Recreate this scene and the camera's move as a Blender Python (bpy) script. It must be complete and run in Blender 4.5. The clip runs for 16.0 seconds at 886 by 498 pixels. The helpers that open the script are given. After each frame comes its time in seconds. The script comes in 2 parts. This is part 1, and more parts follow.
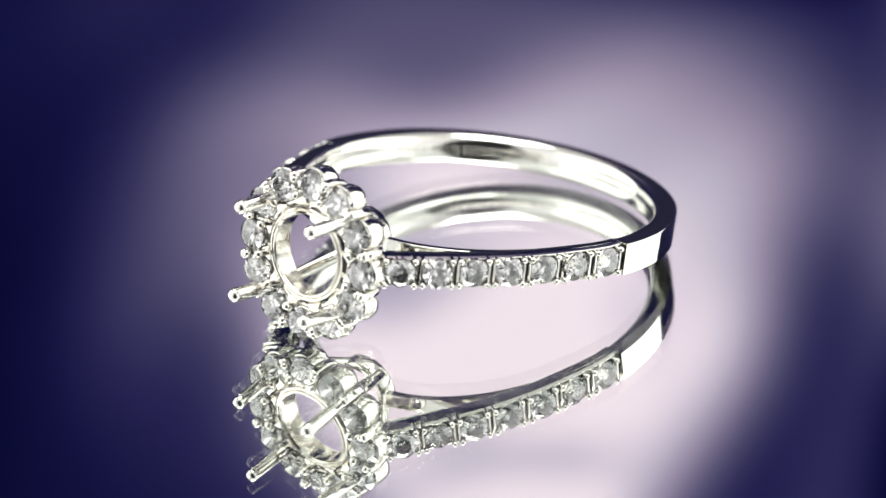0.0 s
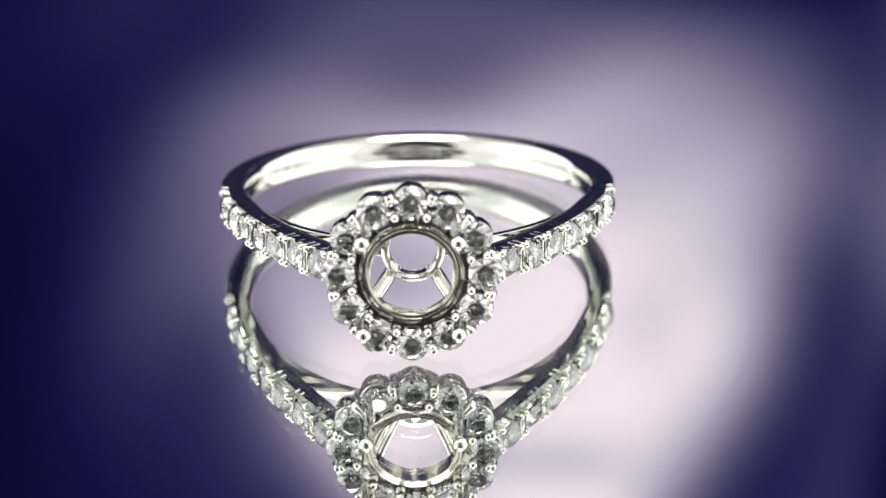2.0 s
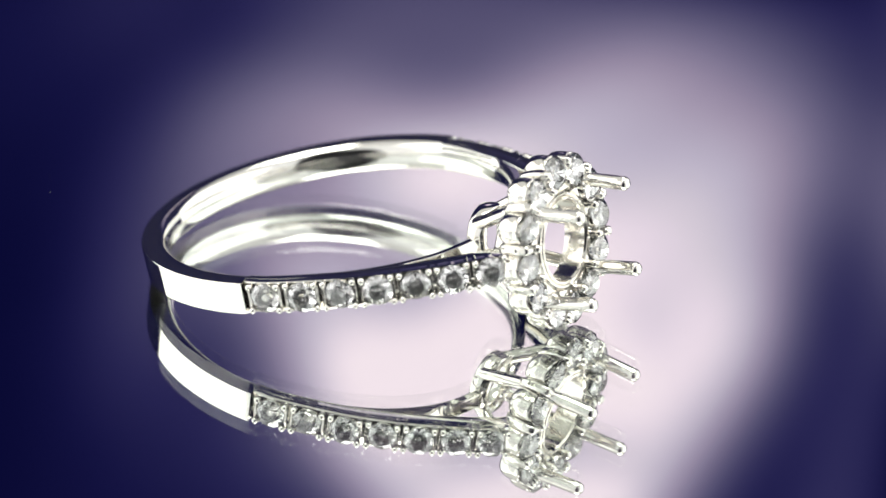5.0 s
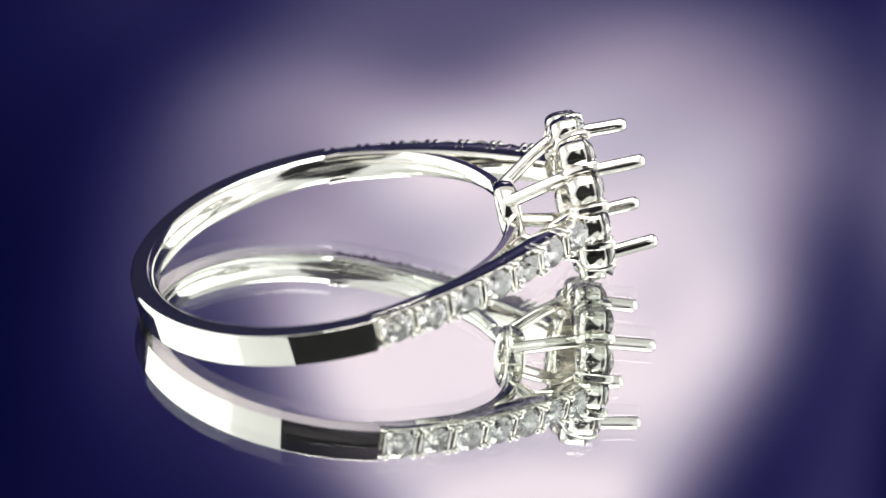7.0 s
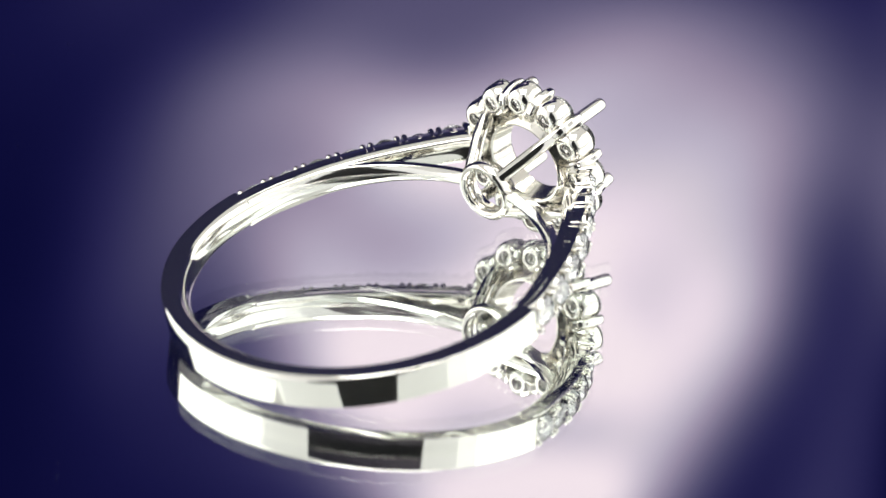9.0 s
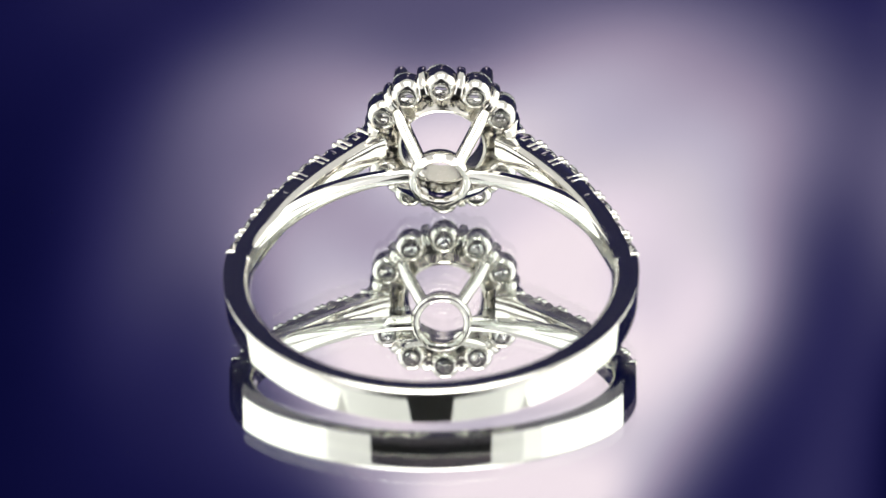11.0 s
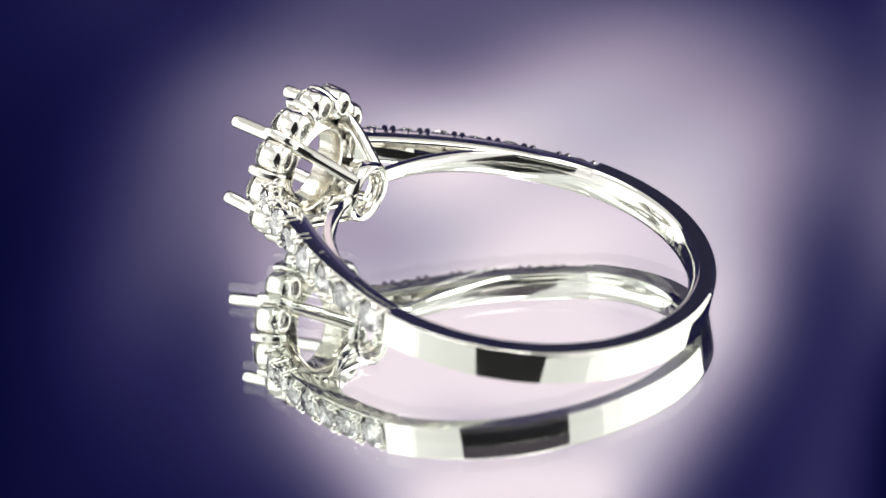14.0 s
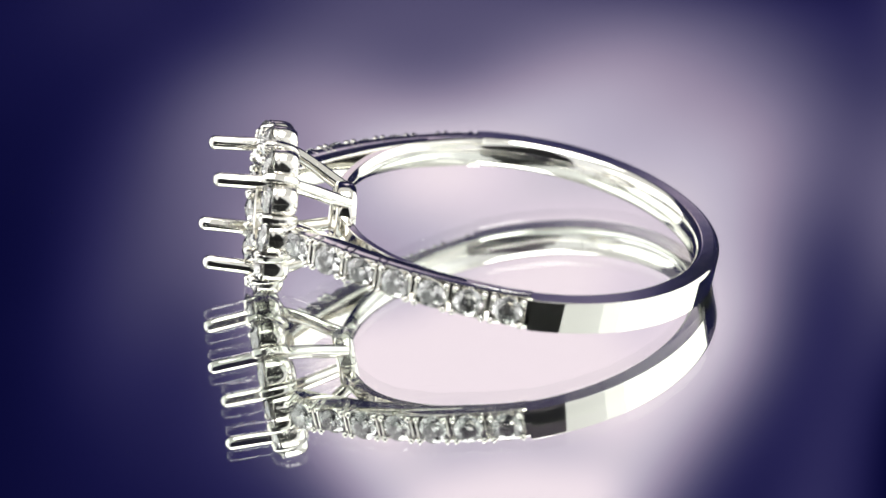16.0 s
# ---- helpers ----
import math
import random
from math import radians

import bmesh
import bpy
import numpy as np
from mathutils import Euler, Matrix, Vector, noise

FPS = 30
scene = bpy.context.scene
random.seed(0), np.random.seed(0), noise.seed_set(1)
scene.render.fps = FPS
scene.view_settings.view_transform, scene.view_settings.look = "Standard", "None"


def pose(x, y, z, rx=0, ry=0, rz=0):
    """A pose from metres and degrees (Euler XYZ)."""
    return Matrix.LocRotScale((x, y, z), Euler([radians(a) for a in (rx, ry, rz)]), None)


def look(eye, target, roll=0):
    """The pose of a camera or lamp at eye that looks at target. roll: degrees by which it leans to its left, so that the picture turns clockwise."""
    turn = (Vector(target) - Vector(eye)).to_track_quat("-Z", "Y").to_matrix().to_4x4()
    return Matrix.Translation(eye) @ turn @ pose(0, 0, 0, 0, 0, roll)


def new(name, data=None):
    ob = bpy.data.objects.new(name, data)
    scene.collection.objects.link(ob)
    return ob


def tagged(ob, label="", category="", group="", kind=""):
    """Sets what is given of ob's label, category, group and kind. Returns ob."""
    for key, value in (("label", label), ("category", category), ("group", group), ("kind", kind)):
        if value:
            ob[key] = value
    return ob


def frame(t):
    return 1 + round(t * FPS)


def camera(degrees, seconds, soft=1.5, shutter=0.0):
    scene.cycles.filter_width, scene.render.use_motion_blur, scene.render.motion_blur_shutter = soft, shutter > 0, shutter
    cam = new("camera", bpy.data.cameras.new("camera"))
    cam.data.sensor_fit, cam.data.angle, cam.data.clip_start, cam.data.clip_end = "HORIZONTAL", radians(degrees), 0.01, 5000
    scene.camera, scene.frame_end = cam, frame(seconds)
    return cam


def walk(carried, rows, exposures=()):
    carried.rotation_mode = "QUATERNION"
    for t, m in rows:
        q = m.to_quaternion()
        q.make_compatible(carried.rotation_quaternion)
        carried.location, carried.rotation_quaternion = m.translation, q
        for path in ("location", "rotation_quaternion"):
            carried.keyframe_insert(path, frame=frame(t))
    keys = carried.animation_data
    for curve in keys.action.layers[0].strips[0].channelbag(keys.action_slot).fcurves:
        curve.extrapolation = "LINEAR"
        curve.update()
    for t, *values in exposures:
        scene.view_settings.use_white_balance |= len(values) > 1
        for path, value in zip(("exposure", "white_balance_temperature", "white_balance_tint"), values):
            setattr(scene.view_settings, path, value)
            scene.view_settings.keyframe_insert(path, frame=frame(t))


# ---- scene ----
# The camera stands still before a small turning mirror with a ring on it.
SPIN = 19.797            # degrees a second
SCALE = 0.001            # the ring is drawn in millimetres
GLASS_TOP = 0.00032      # the ring rests on the glass, the silver lies under it
SILVER_TOP = -0.00004
WOBBLE = 0.20            # degrees
TILT = 9.25

cam = camera(16.989, 16.0, soft=1.5)
cam.data.dof.use_dof = True
cam.data.dof.aperture_fstop = 42
EYE = Vector((0.0, -0.136, 0.06864))
YAW, PITCH = 0.0063186, 0.4551715
AIM = EYE + Vector((math.sin(YAW) * math.cos(PITCH), math.cos(YAW) * math.cos(PITCH), -math.sin(PITCH)))
walk(cam, [(0.0, look(EYE, AIM, -0.741)), (16.0, look(EYE, AIM, -0.741))])

# ---- light: softboxes beside and above the set, a dim room ----
world = bpy.data.worlds.new("world")
scene.world = world
world.use_nodes = True
world.node_tree.nodes["Background"].inputs[0].default_value = (0.05, 0.05, 0.06, 1)
world.node_tree.nodes["Background"].inputs[1].default_value = 0.3
scene.view_settings.exposure = 0.0


# ---- materials ----
def material(name):
    m = bpy.data.materials.new(name)
    m.use_nodes = True
    return m, m.node_tree.nodes, m.node_tree.links, m.node_tree.nodes["Principled BSDF"]


def metal(name, colour, rough, wear=0.06, bump=0.02, body=0.985):
    m, nodes, links, bsdf = material(name)
    bsdf.inputs["Base Color"].default_value = (*colour, 1)
    bsdf.inputs["Metallic"].default_value = body
    coord = nodes.new("ShaderNodeTexCoord")
    fine = nodes.new("ShaderNodeTexNoise")
    fine.inputs["Scale"].default_value = 2600
    fine.inputs["Detail"].default_value = 4
    broad = nodes.new("ShaderNodeTexNoise")
    broad.inputs["Scale"].default_value = 420
    links.new(coord.outputs["Object"], fine.inputs["Vector"])
    links.new(coord.outputs["Object"], broad.inputs["Vector"])
    span = nodes.new("ShaderNodeMapRange")
    span.inputs["From Min"].default_value, span.inputs["From Max"].default_value = 0.35, 0.75
    span.inputs["To Min"].default_value, span.inputs["To Max"].default_value = rough, rough + wear
    links.new(broad.outputs["Fac"], span.inputs["Value"])
    links.new(span.outputs["Result"], bsdf.inputs["Roughness"])
    b = nodes.new("ShaderNodeBump")
    b.inputs["Strength"].default_value = bump
    b.inputs["Distance"].default_value = 0.00002
    both = nodes.new("ShaderNodeMath")
    both.operation = "MULTIPLY_ADD"
    both.inputs[1].default_value = 4.0
    links.new(broad.outputs["Fac"], both.inputs[0])
    links.new(fine.outputs["Fac"], both.inputs[2])
    links.new(both.outputs[0], b.inputs["Height"])
    links.new(b.outputs["Normal"], bsdf.inputs["Normal"])
    return m


def plain(name, colour, rough, scale=60.0, amount=0.12):
    m, nodes, links, bsdf = material(name)
    n = nodes.new("ShaderNodeTexNoise")
    n.inputs["Scale"].default_value = scale
    n.inputs["Detail"].default_value = 5
    ramp = nodes.new("ShaderNodeValToRGB")
    ramp.color_ramp.elements[0].color = (*[c * (1 - amount) for c in colour], 1)
    ramp.color_ramp.elements[1].color = (*[min(1, c * (1 + amount)) for c in colour], 1)
    links.new(n.outputs["Fac"], ramp.inputs["Fac"])
    links.new(ramp.outputs["Color"], bsdf.inputs["Base Color"])
    bsdf.inputs["Roughness"].default_value = rough
    return m


def glow(name, colour, strength):
    m, nodes, links, bsdf = material(name)
    nodes.remove(bsdf)
    e = nodes.new("ShaderNodeEmission")
    e.inputs["Color"].default_value = (*colour, 1)
    e.inputs["Strength"].default_value = strength
    links.new(e.outputs[0], nodes["Material Output"].inputs["Surface"])
    return m


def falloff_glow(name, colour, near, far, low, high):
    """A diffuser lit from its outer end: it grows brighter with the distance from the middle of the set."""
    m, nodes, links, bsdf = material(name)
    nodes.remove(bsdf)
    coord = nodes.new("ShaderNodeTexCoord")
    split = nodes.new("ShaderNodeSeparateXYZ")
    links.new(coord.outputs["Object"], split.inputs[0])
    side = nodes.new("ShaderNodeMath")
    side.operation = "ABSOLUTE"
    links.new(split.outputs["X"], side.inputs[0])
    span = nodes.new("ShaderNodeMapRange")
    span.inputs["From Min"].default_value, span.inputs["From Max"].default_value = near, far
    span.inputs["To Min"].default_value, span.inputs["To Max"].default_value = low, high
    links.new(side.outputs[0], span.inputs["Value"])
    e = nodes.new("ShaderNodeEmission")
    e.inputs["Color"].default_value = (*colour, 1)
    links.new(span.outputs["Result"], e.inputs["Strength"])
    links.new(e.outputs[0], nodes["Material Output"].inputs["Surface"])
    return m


WHITE_GOLD = metal("polished_white_gold", (0.85, 0.835, 0.785), 0.03, 0.05, 0.03)
INNER_GOLD = metal("cast_white_gold", (0.80, 0.77, 0.70), 0.1, 0.12, 0.45)
SATIN_GOLD = metal("satin_white_gold", (0.87, 0.86, 0.82), 0.06, 0.09, 0.25)
CUP_GOLD = metal("hand_polished_white_gold", (0.86, 0.84, 0.79), 0.05, 0.08, 0.3)
STAMP = metal("stamped_white_gold", (0.60, 0.58, 0.53), 0.3, 0.1)
SILVER = metal("mirror_silver", (0.93, 0.945, 0.935), 0.0, 0.012, 0.0, 1.0)
BLACK_CLOTH = plain("black_cloth", (0.012, 0.012, 0.016), 0.9, 400)
DARK_WALL = plain("dark_paint", (0.05, 0.05, 0.06), 0.8, 8)
HOUSING = plain("black_housing", (0.02, 0.02, 0.022), 0.5, 90)
DUST = plain("pale_dust", (0.75, 0.75, 0.78), 0.9, 3000)
DIFFUSER = glow("bright_diffuser", (1.0, 1.0, 0.98), 1.4)
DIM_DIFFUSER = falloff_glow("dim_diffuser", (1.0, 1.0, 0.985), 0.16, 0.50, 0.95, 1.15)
TOP_DIFFUSER = glow("top_diffuser", (1.0, 0.99, 0.96), 7.0)
SIDE_DIFFUSER = glow("side_diffuser", (1.0, 1.0, 0.98), 2.0)
TENT = glow("lit_tent_cloth", (1.0, 0.985, 0.94), 0.75)


def diamond_material():
    m, nodes, links, bsdf = material("diamond")
    bsdf.inputs["Base Color"].default_value = (1, 1, 1, 1)
    bsdf.inputs["Roughness"].default_value = 0.0
    bsdf.inputs["IOR"].default_value = 2.417
    bsdf.inputs["Transmission Weight"].default_value = 0.965
    return m


def sheet_glass():
    """Thin float glass: clear, with the gloss of its front face."""
    m, nodes, links, bsdf = material("sheet_glass")
    nodes.remove(bsdf)
    clear = nodes.new("ShaderNodeBsdfTransparent")
    clear.inputs["Color"].default_value = (0.985, 0.995, 0.985, 1)
    gloss = nodes.new("ShaderNodeBsdfGlossy")
    gloss.inputs["Roughness"].default_value = 0.0
    gloss.inputs["Color"].default_value = (1, 1, 1, 1)
    facing = nodes.new("ShaderNodeLayerWeight")
    facing.inputs["Blend"].default_value = 0.5
    power = nodes.new("ShaderNodeMath")
    power.operation = "POWER"
    power.inputs[1].default_value = 5.0
    links.new(facing.outputs["Facing"], power.inputs[0])
    fres = nodes.new("ShaderNodeMath")
    fres.operation = "MULTIPLY_ADD"
    fres.inputs[1].default_value, fres.inputs[2].default_value = 0.96, 0.04
    links.new(power.outputs[0], fres.inputs[0])
    mix = nodes.new("ShaderNodeMixShader")
    links.new(fres.outputs[0], mix.inputs[0])
    links.new(clear.outputs[0], mix.inputs[1])
    links.new(gloss.outputs[0], mix.inputs[2])
    links.new(mix.outputs[0], nodes["Material Output"].inputs["Surface"])
    return m


DIAMOND = diamond_material()
SHEET_GLASS = sheet_glass()

BACK_Y = 0.60


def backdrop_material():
    """A far, blurred backdrop that glows by itself: a pale lilac heart on navy and violet."""
    m, nodes, links, bsdf = material("glowing_blurred_backdrop")
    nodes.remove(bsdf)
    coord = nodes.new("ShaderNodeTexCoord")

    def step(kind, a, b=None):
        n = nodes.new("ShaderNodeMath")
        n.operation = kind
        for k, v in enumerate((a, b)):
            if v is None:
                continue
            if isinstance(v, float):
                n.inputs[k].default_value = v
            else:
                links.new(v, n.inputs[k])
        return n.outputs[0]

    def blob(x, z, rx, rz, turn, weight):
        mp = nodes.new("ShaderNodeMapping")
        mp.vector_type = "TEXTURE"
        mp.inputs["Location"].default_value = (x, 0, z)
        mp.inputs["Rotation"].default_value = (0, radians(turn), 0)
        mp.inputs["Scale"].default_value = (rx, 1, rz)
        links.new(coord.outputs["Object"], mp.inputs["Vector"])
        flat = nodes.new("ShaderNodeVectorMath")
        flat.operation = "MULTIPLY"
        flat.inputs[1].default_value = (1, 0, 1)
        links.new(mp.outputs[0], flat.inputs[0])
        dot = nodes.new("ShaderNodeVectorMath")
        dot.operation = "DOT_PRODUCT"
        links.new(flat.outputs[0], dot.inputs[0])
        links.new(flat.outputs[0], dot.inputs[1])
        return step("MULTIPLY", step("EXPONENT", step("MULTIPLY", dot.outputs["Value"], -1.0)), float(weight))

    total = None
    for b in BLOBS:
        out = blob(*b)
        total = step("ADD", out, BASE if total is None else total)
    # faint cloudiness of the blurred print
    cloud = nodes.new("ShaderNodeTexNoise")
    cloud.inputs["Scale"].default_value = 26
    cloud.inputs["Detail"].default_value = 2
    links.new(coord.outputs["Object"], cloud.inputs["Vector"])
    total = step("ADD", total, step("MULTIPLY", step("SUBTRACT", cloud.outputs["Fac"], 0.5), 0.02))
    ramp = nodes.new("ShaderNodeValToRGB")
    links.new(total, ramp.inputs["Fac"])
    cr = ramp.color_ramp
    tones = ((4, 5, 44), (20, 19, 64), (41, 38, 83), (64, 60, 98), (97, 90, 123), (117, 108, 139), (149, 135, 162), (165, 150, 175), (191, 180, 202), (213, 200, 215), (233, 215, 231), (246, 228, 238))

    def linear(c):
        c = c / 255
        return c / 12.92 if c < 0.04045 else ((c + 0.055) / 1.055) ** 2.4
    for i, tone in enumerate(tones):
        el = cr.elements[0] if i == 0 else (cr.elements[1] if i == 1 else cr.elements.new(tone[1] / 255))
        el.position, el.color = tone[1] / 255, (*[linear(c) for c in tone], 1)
    # the painted tones are emitted as light, no lamp falls on the backdrop
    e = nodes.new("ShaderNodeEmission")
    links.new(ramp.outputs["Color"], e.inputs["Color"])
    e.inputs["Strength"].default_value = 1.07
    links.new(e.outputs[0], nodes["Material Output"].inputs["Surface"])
    return m


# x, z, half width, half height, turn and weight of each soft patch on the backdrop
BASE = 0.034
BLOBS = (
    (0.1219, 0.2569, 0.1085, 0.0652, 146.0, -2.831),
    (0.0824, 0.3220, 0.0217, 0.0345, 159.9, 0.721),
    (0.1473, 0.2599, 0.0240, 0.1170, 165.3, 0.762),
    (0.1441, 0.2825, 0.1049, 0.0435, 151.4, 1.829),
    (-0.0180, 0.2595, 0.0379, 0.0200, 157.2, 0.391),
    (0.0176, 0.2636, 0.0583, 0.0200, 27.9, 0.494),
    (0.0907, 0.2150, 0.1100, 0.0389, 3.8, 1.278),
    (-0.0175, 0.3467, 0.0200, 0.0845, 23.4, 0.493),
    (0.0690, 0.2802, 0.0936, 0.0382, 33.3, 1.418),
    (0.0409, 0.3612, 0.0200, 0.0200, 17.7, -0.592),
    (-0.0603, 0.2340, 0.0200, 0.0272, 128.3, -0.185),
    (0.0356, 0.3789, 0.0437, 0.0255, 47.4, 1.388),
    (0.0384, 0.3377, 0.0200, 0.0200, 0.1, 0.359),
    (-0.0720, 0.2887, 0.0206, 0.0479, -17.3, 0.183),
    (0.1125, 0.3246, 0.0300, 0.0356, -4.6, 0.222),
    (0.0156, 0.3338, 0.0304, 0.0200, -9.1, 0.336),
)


# ---- mesh helpers ----
def part(name, bm, mat, parent=None, label="", scale=1.0, smooth=None):
    if scale != 1.0:
        bmesh.ops.scale(bm, vec=(scale,) * 3, verts=bm.verts)
    bmesh.ops.recalc_face_normals(bm, faces=bm.faces)
    if smooth is not None:
        for f in bm.faces:
            f.smooth = True
        for e in bm.edges:
            if len(e.link_faces) == 2 and e.calc_face_angle(0) > radians(smooth):
                e.smooth = False
    me = bpy.data.meshes.new(name)
    bm.to_mesh(me)
    bm.free()
    me.materials.append(mat)
    ob = new(name, me)
    if parent:
        ob.parent = parent
    if label:
        tagged(ob, label)
    return ob


def repeat(name, source, parent, m):
    ob = new(name, source.data)
    ob.parent = parent
    ob.matrix_local = m
    return ob


def loft(bm, rings, closed=False, caps=True):
    """Skin through rings of equal point count."""
    vs = [[bm.verts.new(p) for p in r] for r in rings]
    n = len(vs[0])
    pairs = list(zip(vs, vs[1:])) + ([(vs[-1], vs[0])] if closed else [])
    for a, b in pairs:
        for i in range(n):
            bm.faces.new((a[i], a[(i + 1) % n], b[(i + 1) % n], b[i]))
    if caps and not closed:
        bm.faces.new(vs[0])
        bm.faces.new(vs[-1][::-1])
    return bm


def round_rect(hx, hy, r, n=4):
    """Outline of a rectangle with rounded corners; r per corner: (+x+y, -x+y, -x-y, +x-y)."""
    if not isinstance(r, (tuple, list)):
        r = (r,) * 4
    pts = []
    for k, (sx, sy) in enumerate(((1, 1), (-1, 1), (-1, -1), (1, -1))):
        cx, cy = sx * (hx - r[k]), sy * (hy - r[k])
        arc = []
        for i in range(n + 1):
            a = radians(90 * k + 90 * i / n)
            arc.append((cx + r[k] * math.cos(a), cy + r[k] * math.sin(a)))
        # a holding point before and after each corner keeps the flats flat
        hold = 0.06 * min(hx, hy)
        a0, a1 = radians(90 * k), radians(90 * k + 90)
        before = (arc[0][0] + hold * math.sin(a0), arc[0][1] - hold * math.cos(a0))
        after = (arc[-1][0] - hold * math.sin(a1), arc[-1][1] + hold * math.cos(a1))
        room = min(hx, hy) - r[k] > 1.5 * hold
        pts += ([before] if room else []) + arc + ([after] if room else [])
    return pts


def lathe(bm, profile, centre, axis, segs=32, closed=True):
    """Turn (radius, along) points round an axis; a closed profile gives a ring."""
    axis = Vector(axis).normalized()
    a = axis.orthogonal().normalized()
    b = axis.cross(a)
    rings = []
    for i in range(segs):
        t = 2 * math.pi * i / segs
        d = a * math.cos(t) + b * math.sin(t)
        rings.append([Vector(centre) + d * r + axis * h for r, h in profile])
    if closed:
        return loft(bm, rings, closed=True)
    vs = [[bm.verts.new(p) for p in r] for r in rings]
    for i in range(segs):
        p, q = vs[i], vs[(i + 1) % segs]
        for j in range(len(profile) - 1):
            bm.faces.new((p[j], q[j], q[j + 1], p[j + 1]))
    bmesh.ops.remove_doubles(bm, verts=bm.verts, dist=1e-6)
    return bm


def tube(bm, pts, outline, up, dome=0.0):
    """Sweep an outline along points; dome rounds the far end."""
    rings = []
    n = len(pts)
    for i, p in enumerate(pts):
        t = (pts[min(i + 1, n - 1)] - pts[max(i - 1, 0)]).normalized()
        s = up.cross(t).normalized()
        u = t.cross(s)
        rings.append([p + s * a + u * b for a, b in outline])
    if dome:
        t = (pts[-1] - pts[-2]).normalized()
        last = rings[-1]
        for k in range(1, 5):
            ang = radians(21 * k)
            rings.append([pts[-1] + (v - pts[-1]) * math.cos(ang) + t * dome * math.sin(ang) for v in last])
    return loft(bm, rings)


def box(bm, x0, x1, y0, y1, z0, z1):
    vs = [bm.verts.new((x, y, z)) for z in (z0, z1) for y in (y0, y1) for x in (x0, x1)]
    for f in ((0, 2, 3, 1), (4, 5, 7, 6), (0, 1, 5, 4), (1, 3, 7, 5), (3, 2, 6, 7), (2, 0, 4, 6)):
        bm.faces.new([vs[i] for i in f])
    return bm


def spline(points, steps):
    """Smooth curve through points."""
    out = []
    p = [points[0] * 2 - points[1], *points, points[-1] * 2 - points[-2]]
    for i in range(1, len(p) - 2):
        a, b, c, d = p[i - 1], p[i], p[i + 1], p[i + 2]
        for s in range(steps):
            t = s / steps
            out.append(0.5 * ((2 * b) + (c - a) * t + (2 * a - 5 * b + 4 * c - d) * t * t + (3 * b - a - 3 * c + d) * t ** 3))
    return out + [points[-1]]


# ---- the studio ----
def studio():
    table = part("floor", box(bmesh.new(), -1.2, 1.2, -1.0, 1.0, -0.03, -0.004), BLACK_CLOTH)
    tagged(table, "dark cloth-covered table top under the mirror", "floor", kind="structure")
    walls = {"wall_north": (-1.3, 1.3, 1.0, 1.05), "wall_south": (-1.3, 1.3, -1.05, -1.0),
             "wall_east": (1.25, 1.3, -1.0, 1.0), "wall_west": (-1.3, -1.25, -1.0, 1.0)}
    for name, (x0, x1, y0, y1) in walls.items():
        w = part(name, box(bmesh.new(), x0, x1, y0, y1, -0.03, 1.6), DARK_WALL)
        tagged(w, "plain dark painted studio wall", "wall", kind="structure")
    c = part("ceiling", box(bmesh.new(), -1.3, 1.3, -1.05, 1.05, 1.6, 1.65), DARK_WALL)
    tagged(c, "plain dark painted studio ceiling", "ceiling", kind="structure")
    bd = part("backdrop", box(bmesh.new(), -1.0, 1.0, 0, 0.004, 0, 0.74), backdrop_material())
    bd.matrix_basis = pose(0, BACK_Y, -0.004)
    tagged(bd, "self-glowing blurred navy and violet backdrop with a pale lilac heart", "backdrop", kind="structure")


def panel(corners, mats, label):
    """A softbox from quads (lists of four corners) that give light, with a black rim and back."""
    thing = new("softbox")
    tagged(thing, label, "softbox", group="softboxes round the mirror")
    for quad, mat in zip(corners, mats):
        q = [Vector(v) for v in quad]
        n = (q[1] - q[0]).cross(q[3] - q[0]).normalized()
        bm = bmesh.new()
        loft(bm, [q, [v + n * 0.003 for v in q]])
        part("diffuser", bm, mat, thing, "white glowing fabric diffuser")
        mid = sum(q, Vector()) / 4
        bm = bmesh.new()
        loft(bm, [[v + n * 0.0035 for v in q], [mid + (v - mid) * 0.6 + n * 0.06 for v in q]])
        part("housing", bm, HOUSING, thing, "black fabric housing")
    return thing


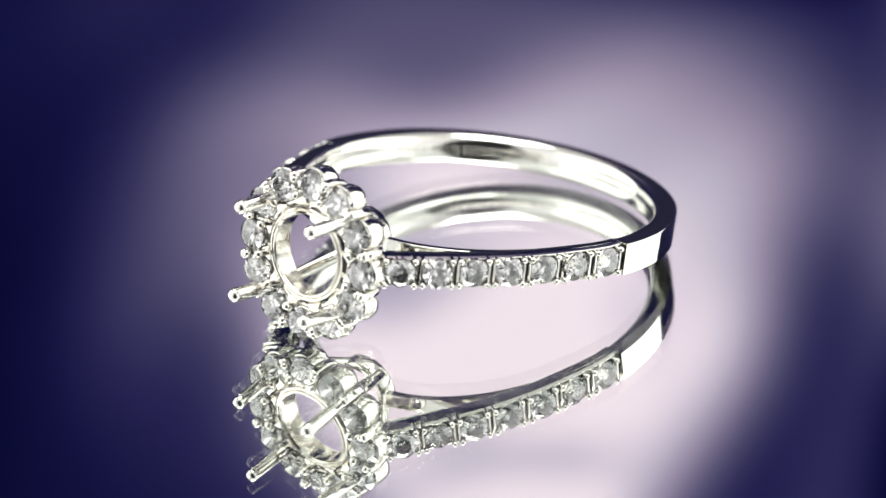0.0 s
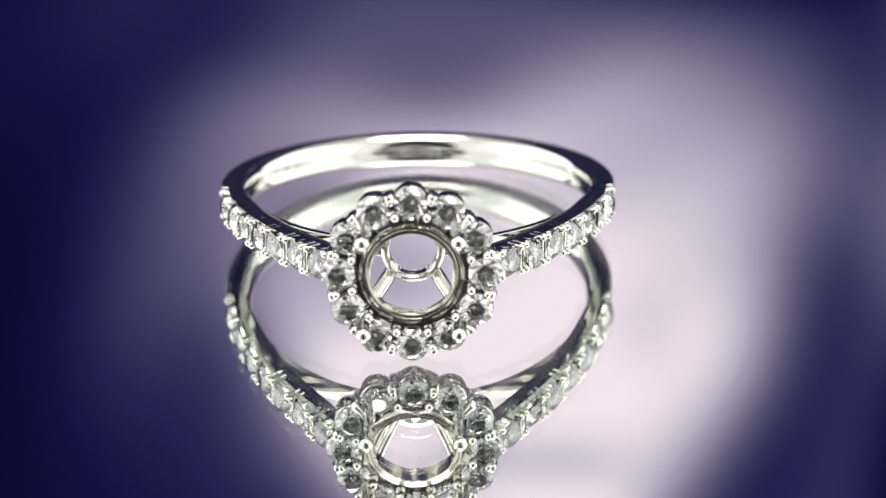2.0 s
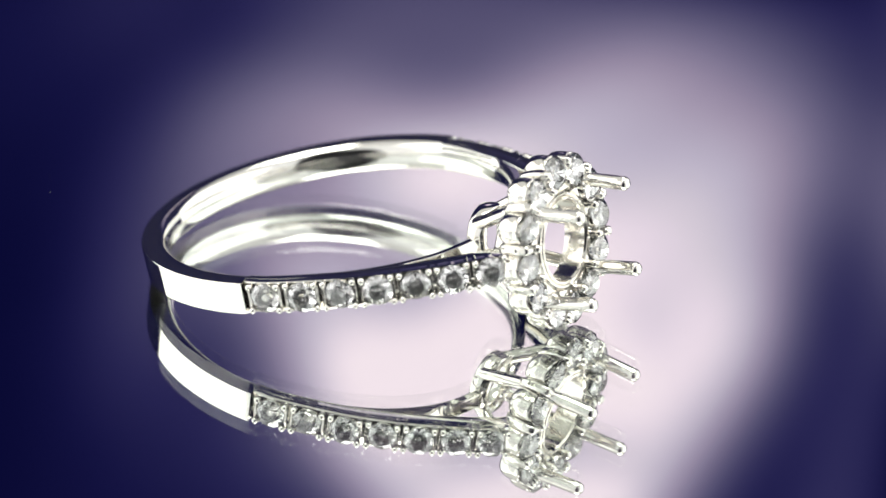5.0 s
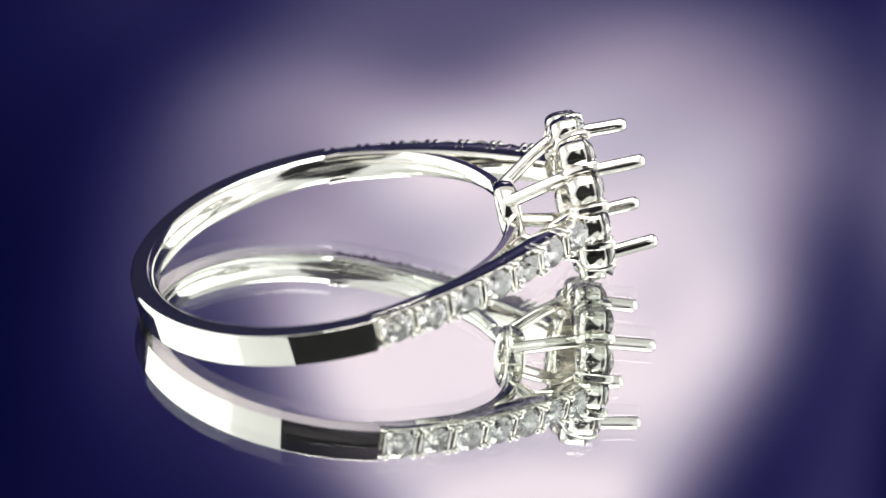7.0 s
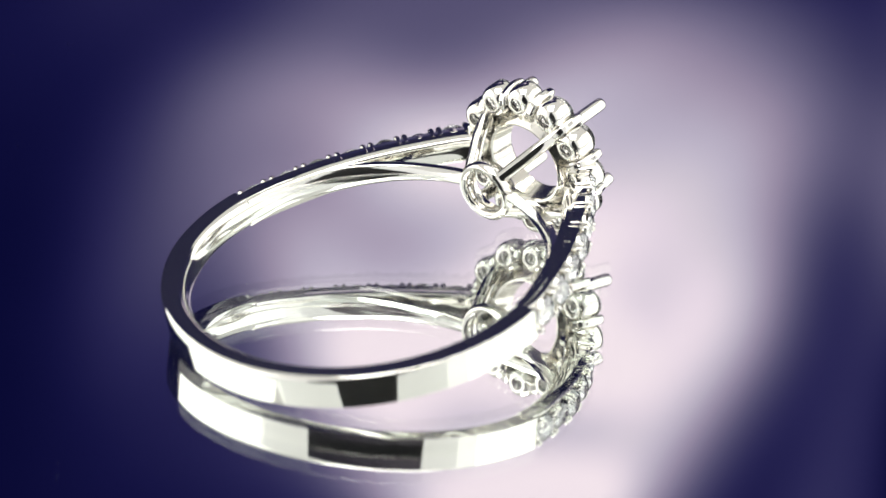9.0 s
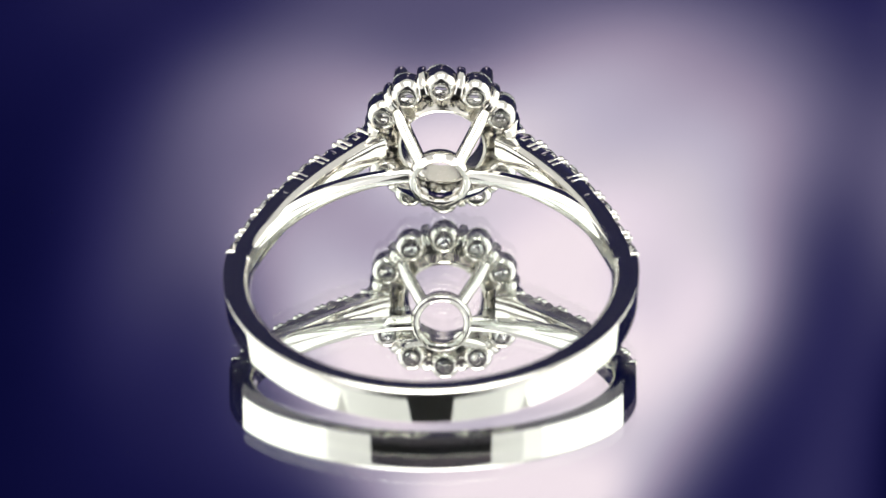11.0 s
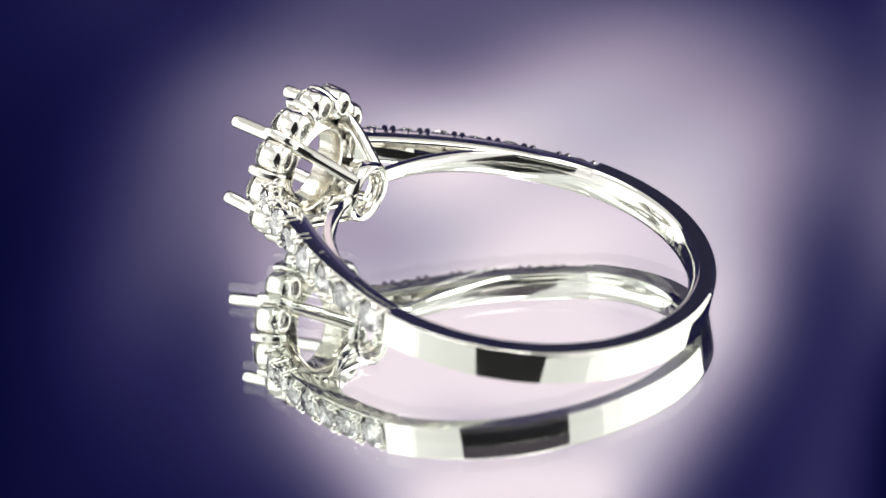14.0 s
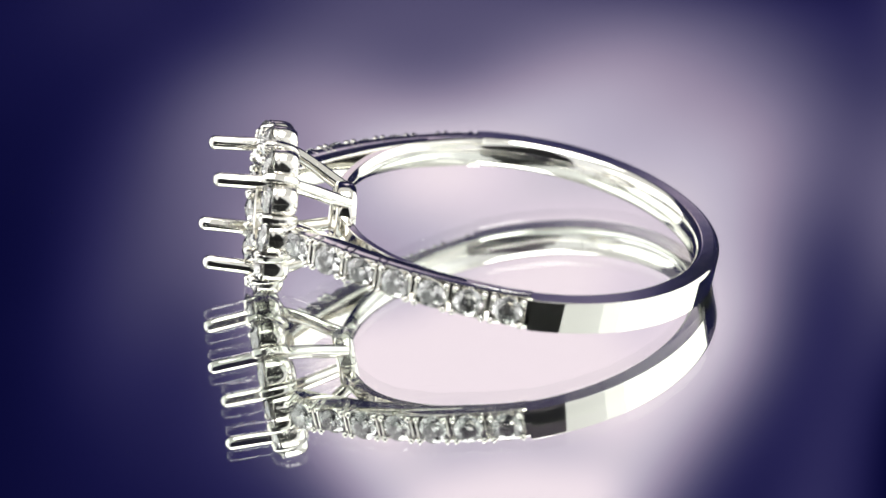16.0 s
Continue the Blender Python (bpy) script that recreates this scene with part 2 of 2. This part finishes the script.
def lights():
    # the two front panels leave a dark gap round the lens that narrows upwards
    for s in (-1, 1):
        y = -0.24

        def at(az, el):
            # a point on the panel's plane at an azimuth from the lens's side and a height
            return (s * 0.30 * math.tan(radians(az)) , y - 0.06, 0.30 / math.cos(radians(az)) * math.tan(radians(el)))
        edge = 36 if s < 0 else 33
        seam = 57.5 if s < 0 else 48
        inner = [at(edge, 0), at(seam, 0), at(seam - 3, 58), at(edge - 26, 55)]
        outer = [at(seam + 0.02, 0), at(59, 0), at(59, 58), at(seam - 2.98, 58)]
        side = [(s * 0.50, -0.299, 0.0), (s * 0.50, 0.42, 0.0), (s * 0.50, 0.42, 0.95), (s * 0.50, -0.299, 0.95)]
        quads = [inner, outer, side]
        if s > 0:
            quads = [q[::-1] for q in quads]
            quads = [[q[3], q[2], q[1], q[0]] for q in quads]
        fixed = []
        for q in quads:
            # the lit side looks at the ring
            a, b, c, d = (Vector(v) for v in q)
            n = (b - a).cross(d - a)
            fixed.append(q if n.dot(a + c) > 0 else [q[0], q[3], q[2], q[1]])
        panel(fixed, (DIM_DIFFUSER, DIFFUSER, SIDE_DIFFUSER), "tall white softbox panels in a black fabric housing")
    # a bright overhead panel set into a roof of lit tent cloth
    def overhead(x0, x1, y0, y1):
        return [(x, y, 0.55) for x, y in ((x0, y0), (x1, y0), (x1, y1), (x0, y1))]
    quads = [overhead(-0.16, 0.16, -0.25, 0.16), overhead(-0.48, -0.161, -0.285, 0.45), overhead(0.161, 0.48, -0.285, 0.45),
             overhead(-0.16, 0.16, -0.285, -0.251), overhead(-0.16, 0.16, 0.161, 0.45)]
    panel(quads, (TOP_DIFFUSER, TENT, TENT, TENT, TENT), "wide white overhead softbox in a black housing")


# ---- the turning mirror ----
def mirror():
    thing = new("mirror_plate")
    tagged(thing, "round silvered glass mirror turning under the ring", "mirror")
    bm = bmesh.new()
    bmesh.ops.create_cone(bm, cap_ends=True, segments=96, radius1=0.098, radius2=0.098, depth=0.0036)
    bmesh.ops.translate(bm, vec=(0, 0, SILVER_TOP - 0.0018), verts=bm.verts)
    part("silver_backing", bm, SILVER, thing, "bright silver backing")
    bm = bmesh.new()
    bmesh.ops.create_circle(bm, cap_ends=True, segments=96, radius=0.098)
    bmesh.ops.translate(bm, vec=(0, 0, GLASS_TOP), verts=bm.verts)
    g = part("glass_face", bm, SHEET_GLASS, thing, "clear glass face")
    g.visible_shadow = False
    rnd = random.Random(5)
    bm = bmesh.new()
    for i in range(5):
        r, a, s = 0.006 + 0.04 * rnd.random(), rnd.random() * 6.283, 0.000012 + 0.000014 * rnd.random() ** 2
        m = Matrix.Translation((r * math.cos(a), r * math.sin(a), GLASS_TOP + s * 0.5)) @ Matrix.Diagonal((s * (1 + rnd.random()), s, s * 0.6, 1))
        bmesh.ops.create_icosphere(bm, subdivisions=1, radius=1.0, matrix=m)
    tagged(part("dust", bm, DUST, thing, "pale specks of dust"), kind="stuff")
    return thing


# ---- the ring ----
def brilliant(bm, r, m):
    """A round brilliant of girdle radius r: table up +z, girdle at z = 0."""
    def pt(rad, h, deg):
        return bm.verts.new(m @ Vector((r * rad * math.cos(radians(deg)), r * rad * math.sin(radians(deg)), r * h)))
    table = [pt(0.56, 0.33, 45 * i) for i in range(8)]
    kite = [pt(0.80, 0.195, 45 * i + 22.5) for i in range(8)]
    g1 = [pt(1, 0.02, 22.5 * i) for i in range(16)]
    g0 = [pt(1, -0.02, 22.5 * i) for i in range(16)]
    low = [pt(0.25, -0.665, 45 * i + 22.5) for i in range(8)]
    culet = pt(0, -0.86, 0)
    f = bm.faces.new
    f(table)
    for i in range(8):
        j = (i + 1) % 8
        a, b, c = 2 * i, (2 * i + 1) % 16, (2 * i + 2) % 16
        f((table[i], kite[i], table[j]))
        f((table[i], kite[i - 1], g1[a], kite[i]))
        f((kite[i], g1[a], g1[b]))
        f((kite[i], g1[b], g1[c]))
        f((culet, low[i], g0[a], low[i - 1]))
        f((low[i], g0[b], g0[a]))
        f((low[i], g0[c], g0[b]))
    for k in range(16):
        f((g1[k], g0[k], g0[(k + 1) % 16], g1[(k + 1) % 16]))
    return bm


def aimed(origin, z, x):
    """A pose with its z axis along z and x near x."""
    z = Vector(z).normalized()
    y = z.cross(Vector(x)).normalized()
    x = y.cross(z)
    return Matrix(((x.x, y.x, z.x, origin[0]), (x.y, y.y, z.y, origin[1]), (x.z, y.z, z.z, origin[2]), (0, 0, 0, 1)))


def small(m):
    """A millimetre pose in metres."""
    m = m.copy()
    m.translation = m.translation * SCALE
    return m


HALO_FRONT, HALO_R = -13.55, 3.57
HALO_MID = Vector((-0.08, 0, -0.13))     # the setting sits a little off the band's middle


def shank(ring):
    rings = []
    # degrees from the front; the plain band begins at a square step
    offs = [9 + 75.2 * i / 34 for i in range(35)] + [84.35, 84.5] + [84.5 + 95.5 * i / 44 for i in range(1, 45)]
    turns = [(-90 + o, o) for o in offs] + [(270 - o, o) for o in offs[-2::-1]]
    for th, off in turns:
        k = min(1, max(0, (off - 12) / 60))
        k = k * k * (3 - 2 * k)
        r_in = 8.92
        r_out = 10.25 if off > 84.4 else 9.62
        hw = 0.42 + (0.82 - 0.42) * k - 0.03 * min(1, max(0, (84.4 - off) / 25)) + 0.05 * min(1, max(0, (off - 100) / 60))
        c = (r_in + r_out) / 2
        hx = (r_out - r_in) / 2
        # towards the bottom of the band the upper outer edge is worn round
        worn = min(1, max(0, (off - 112) / 50))
        ro = 0.05 + 0.26 * worn * worn * (3 - 2 * worn)
        a = radians(th)
        d = Vector((math.cos(a), math.sin(a), 0))
        outline = []
        corners = round_rect(hx, hw, (ro, 0.28, 0.28, 0.05), 6)
        for (x, z), (x1, z1) in zip(corners, corners[1:] + corners[:1]):
            outline.append((x, z))
            if x < -hx + 1e-6 and x1 < -hx + 1e-6 and abs(z - z1) > 0.2:
                outline += [(x, z + (z1 - z) * i / 8) for i in range(1, 8)]
        # the inside is domed for comfort
        rings.append([d * (c + x + max(0, -x / hx) * 0.26 * (z / hw) ** 2) + Vector((0, 0, z)) for x, z in outline])
    band = part("shank", loft(bmesh.new(), rings), WHITE_GOLD, ring, "polished plain band", SCALE, 35)
    # the inside is worn to a satin finish
    band.data.materials.append(SATIN_GOLD)
    for f in band.data.polygons:
        c = f.center * 1000
        if Vector((c.x, c.y, 0)).length < 9.25 and Vector((f.normal.x, f.normal.y, 0)).normalized().dot(Vector((c.x, c.y, 0)).normalized()) < -0.2 and abs(f.normal.z) < 0.9:
            f.material_index = 1
    hallmark(band)
    return band


def hallmark(band):
    """Worn stamps inside the band, too small to read."""
    bm = bmesh.new()
    for deg, lean in ((149, 0), (144.5, 18), (143, -18), (138.5, 14), (137, -14)):
        m = pose(0, 0, 0, 0, 0, deg) @ Matrix.Translation((8.92, 0, 0.02)) @ pose(0, 0, 0, lean, 0, 0)
        vs = set(bm.verts)
        box(bm, -0.012, 0.03, -0.03, 0.03, -0.25, 0.25)
        bmesh.ops.transform(bm, matrix=m, verts=[v for v in bm.verts if v not in vs])
    part("hallmark", bm, STAMP, band, "worn stamped marks", SCALE)


def shoulder_path(s):
    pts = [Vector((s * x, y, 0)) for x, y in ((10.02, -0.9), (9.90, -2.05), (9.36, -3.88), (8.70, -5.66), (7.87, -7.36), (6.92, -8.96), (5.86, -10.47), (4.72, -11.95), (3.95, -12.75))]
    return pts, spline(pts, 6)


def shoulder(ring, s, stone, claw, cup, divider):
    knots, path = shoulder_path(s)
    rings = []
    n = len(path)
    for i, p in enumerate(path):
        t = (path[min(i + 1, n - 1)] - path[max(i - 1, 0)]).normalized()
        out = Vector((t.y, -t.x, 0)) * s
        if out.dot(p) < 0:
            out = -out
        k = i / (n - 1)
        hw = 0.815 - 0.12 * k
        lo = 1.05 + 0.45 * k
        # a trough, so that the stones hang free between its walls
        side = [(-0.78, 0.2), (-0.62, 0.46), (-0.19, 0.66), (-0.14, hw - 0.06), (-0.16, hw - 0.015), (-0.21, hw), (-lo + 0.2, hw), (-lo + 0.06, hw - 0.06), (-lo, hw - 0.2)]
        rings.append([p + out * a + Vector((0, 0, b)) for a, b in side + [(a, -b) for a, b in side[::-1]]])
    body = part("shoulder", loft(bmesh.new(), rings), WHITE_GOLD, ring, "tapered shoulder set with a row of diamonds", SCALE, 35)
    rnd = random.Random(11 + s)
    for i in range(1, 8):
        p = knots[i]
        t = (knots[i + 1] - knots[i - 1]).normalized()
        out = Vector((t.y, -t.x, 0))
        if out.dot(p) < 0:
            out = -out
        m = aimed(p, out, t)
        repeat("seat", cup, body, small(m))
        repeat("diamond", stone, body, small(m @ pose(0, 0, 0, rnd.uniform(-10, 10), rnd.uniform(-10, 10), rnd.uniform(0, 45))))
        for sa in (-1, 1):
            for sb in (-1, 1):
                repeat("claw", claw, body, small(m @ Matrix.Translation((sa * 0.72, sb * 0.61, 0))))
            repeat("divider", divider, body, small(m @ Matrix.Translation((sa * 0.80, 0, 0))))
    return body


def halo(ring, stone, rim_claw, bead):
    mid = HALO_MID
    bm = bmesh.new()
    # inner seat ring for the missing centre stone, with the web behind the cups
    lathe(bm, [(2.00, 13.38), (2.06, 13.47), (2.16, 13.44), (2.20, 13.36), (2.26, 13.42), (2.36, 13.40), (2.46, 13.25), (2.58, 13.2), (2.70, 13.22), (2.74, 13.1), (2.72, 12.6), (2.6, 12.5),
               (2.42, 12.2), (2.3, 12.1), (2.18, 12.15), (2.08, 12.7)], mid, (0, -1, 0), 72)
    body = part("halo", bm, INNER_GOLD, ring, "round halo of small diamonds with an empty centre", SCALE, 40)
    cup_bm = bmesh.new()
    lathe(cup_bm, [(0.70, -0.24), (0.76, -0.19), (0.82, -0.22), (0.845, -0.30), (0.82, -0.40), (0.83, -0.50), (0.84, -0.72), (0.83, -1.0), (0.76, -1.25), (0.62, -1.42), (0.46, -1.48), (0.37, -1.46), (0.33, -1.3), (0.40, -0.95), (0.62, -0.36)],
          (0, 0, 0), (0, 0, 1), 28)
    # a web that fills the wedge between two stones, inside and outside the narrowest place
    half = ((2.42, 0.48), (2.80, 0.42), (3.15, 0.17), (3.75, 0.13), (3.98, 0.26))
    edge = [Vector((r, -12.8, w)) for r, w in half] + [Vector((r, -12.8, -w)) for r, w in half[::-1]]
    bridge_bm = loft(bmesh.new(), [edge, [v + Vector((0, -0.52, 0)) for v in edge]])
    bmesh.ops.bevel(bridge_bm, geom=bridge_bm.edges[:], offset=0.11, segments=3, affect="EDGES")
    cup = bridge = None
    rnd = random.Random(3)
    for k in range(12):
        a = radians(30 * k)
        d = Vector((math.cos(a), 0, math.sin(a)))
        m = aimed(mid + d * HALO_R + Vector((0, HALO_FRONT + 0.10, 0)), (0, -1, 0), d)
        if cup is None:
            cup = part("cup", cup_bm, CUP_GOLD, body, "", SCALE, 40)
            cup.matrix_local = small(m)
        else:
            repeat("cup", cup, body, small(m))
        lean = pose(0, 0, -0.01, rnd.uniform(-10, 10), rnd.uniform(-10, 10), rnd.uniform(0, 45))
        repeat("diamond", stone, body, small(m @ lean))
        # claws and bridges between the cups
        a = radians(30 * k + 15)
        d = Vector((math.cos(a), 0, math.sin(a)))
        turn = Matrix.Translation(mid) @ pose(0, 0, 0, 0, -(30 * k + 15), 0)
        if bridge is None:
            bridge = part("bridge", bridge_bm, CUP_GOLD, body, "", SCALE, 40)
            bridge.matrix_local = small(turn)
        else:
            repeat("bridge", bridge, body, small(turn))
        repeat("claw", rim_claw, body, small(aimed(mid, d, (0, -1, 0))))
        for r, size in ((2.98, 1.0), (3.78, 0.9)):
            m = aimed(mid + d * r + Vector((0, HALO_FRONT - 0.04 * size, 0)), (0, -1, 0), d)
            repeat("bead" if size == 1 else "small_bead", bead if size == 1 else SMALL_BEAD[0], body, small(m))
    return body


SMALL_BEAD = []


def prong(ring, su, sw):
    d = Vector((su, 0, sw)).normalized()
    pts = spline([HALO_MID + d * r + Vector((0, v, 0)) for r, v in ((1.35, -9.1), (1.95, -10.0), (2.62, -11.0), (3.14, -12.0), (3.34, -12.8), (3.34, -13.5), (3.28, -14.5), (3.22, -15.85))], 4)
    bm = tube(bmesh.new(), pts, round_rect(0.335, 0.335, 0.27, 4), d.cross(Vector((0, 1, 0))), 0.30)
    return part("prong", bm, WHITE_GOLD, ring, "straight rounded prong standing out of the halo", SCALE, 40)


def diamond_ring():
    ring = new("diamond_ring")
    tagged(ring, "white gold halo ring with pave diamonds and an empty centre", "ring")
    shank(ring)
    stone_bm = brilliant(bmesh.new(), 0.76, Matrix.Identity(4))
    large_bm = brilliant(bmesh.new(), 0.82, Matrix.Identity(4))
    cup_bm = bmesh.new()
    lathe(cup_bm, [(0.69, -0.06), (0.72, -0.03), (0.74, -0.08), (0.74, -0.55), (0.62, -0.62), (0.45, -0.60), (0.66, -0.14)], (0, 0, 0), (0, 0, 1), 24)
    claw_bm = bmesh.new()
    lathe(claw_bm, [(0.0, 0.24), (0.09, 0.22), (0.155, 0.15), (0.17, 0.06), (0.15, -0.05), (0.16, -0.7), (0.0, -0.7)], (0, 0, 0), (0, 0, 1), 12, closed=False)
    bead_bm = bmesh.new()
    lathe(bead_bm, [(0.0, 0.27), (0.10, 0.245), (0.19, 0.16), (0.235, 0.05), (0.23, -0.05), (0.19, -0.15), (0.19, -0.6), (0.0, -0.6)], (0, 0, 0), (0, 0, 1), 12, closed=False)
    wall_bm = box(bmesh.new(), -0.07, 0.07, -0.60, 0.60, -0.6, 0.0)
    bmesh.ops.bevel(wall_bm, geom=wall_bm.edges[:], offset=0.035, segments=1, affect="EDGES")
    tiny_bm = bead_bm.copy()
    bmesh.ops.scale(tiny_bm, vec=(0.9, 0.9, 0.9), verts=tiny_bm.verts)
    # a bar that hugs the halo's rim from back to front and ends in a bead; z outwards, x to the front
    pts = spline([Vector((x, 0, z)) for x, z in ((12.0, 3.45), (12.2, 3.80), (12.7, 3.98), (13.2, 4.05), (13.60, 4.00))], 4)
    rim_bm = tube(bmesh.new(), pts, round_rect(0.17, 0.24, 0.14, 3), Vector((0, 1, 0)), 0.2)
    store = []
    for name, bm, mat, sm in (("diamond", stone_bm, DIAMOND, None), ("seat", cup_bm, WHITE_GOLD, 40), ("claw", claw_bm, WHITE_GOLD, 60),
                              ("bead", bead_bm, WHITE_GOLD, 60), ("claw", rim_bm, WHITE_GOLD, 60), ("bead", tiny_bm, WHITE_GOLD, 60), ("divider", wall_bm, CUP_GOLD, 40), ("diamond", large_bm, DIAMOND, None)):
        store.append(part(name, bm, mat, None, "", SCALE, sm))
    stone, cup, claw, bead, rim, tiny, divider, large = store
    SMALL_BEAD.append(tiny)
    for s in (-1, 1):
        shoulder(ring, s, stone, claw, cup, divider)
    halo(ring, large, rim, bead)
    for ob in store:
        bpy.data.objects.remove(ob)
    for su in (-1, 1):
        for sw in (-1, 1):
            prong(ring, su, sw)
    bm = bmesh.new()
    lathe(bm, [(1.18, 8.85), (1.26, 8.72), (1.50, 8.68), (1.62, 8.80), (1.64, 9.1), (1.58, 9.55), (1.48, 9.68), (1.3, 9.7), (1.2, 9.6)], HALO_MID, (0, -1, 0), 48)
    bmesh.ops.translate(bm, vec=(0, 9.2, 0), verts=bm.verts)
    base = part("base_ring", bm, CUP_GOLD, ring, "small round gallery ring under the setting", SCALE, 50)
    base.matrix_local = Matrix.Translation((0, -9.2 * SCALE, 0))
    # the lens keeps its focus near the setting as it comes round
    cam.data.dof.focus_object = base
    return ring


studio()
lights()
mirror_plate = mirror()
ring_thing = diamond_ring()


def motions():
    rest = pose(-0.00048, 0.004892, 0.0028, -TILT, 0, 0)
    times = [0.5 * i for i in range(33)]
    walk(ring_thing, [(t, pose(0, 0, 0, 0, 0, -40.69 + SPIN * t) @ rest) for t in times])
    # the plate sits a little askew on its turntable
    walk(mirror_plate, [(t, pose(0, 0, -0.00002, 0, 0, SPIN * t - 40.69) @ pose(0, 0, 0, -WOBBLE, 0, 0)) for t in times])


motions()
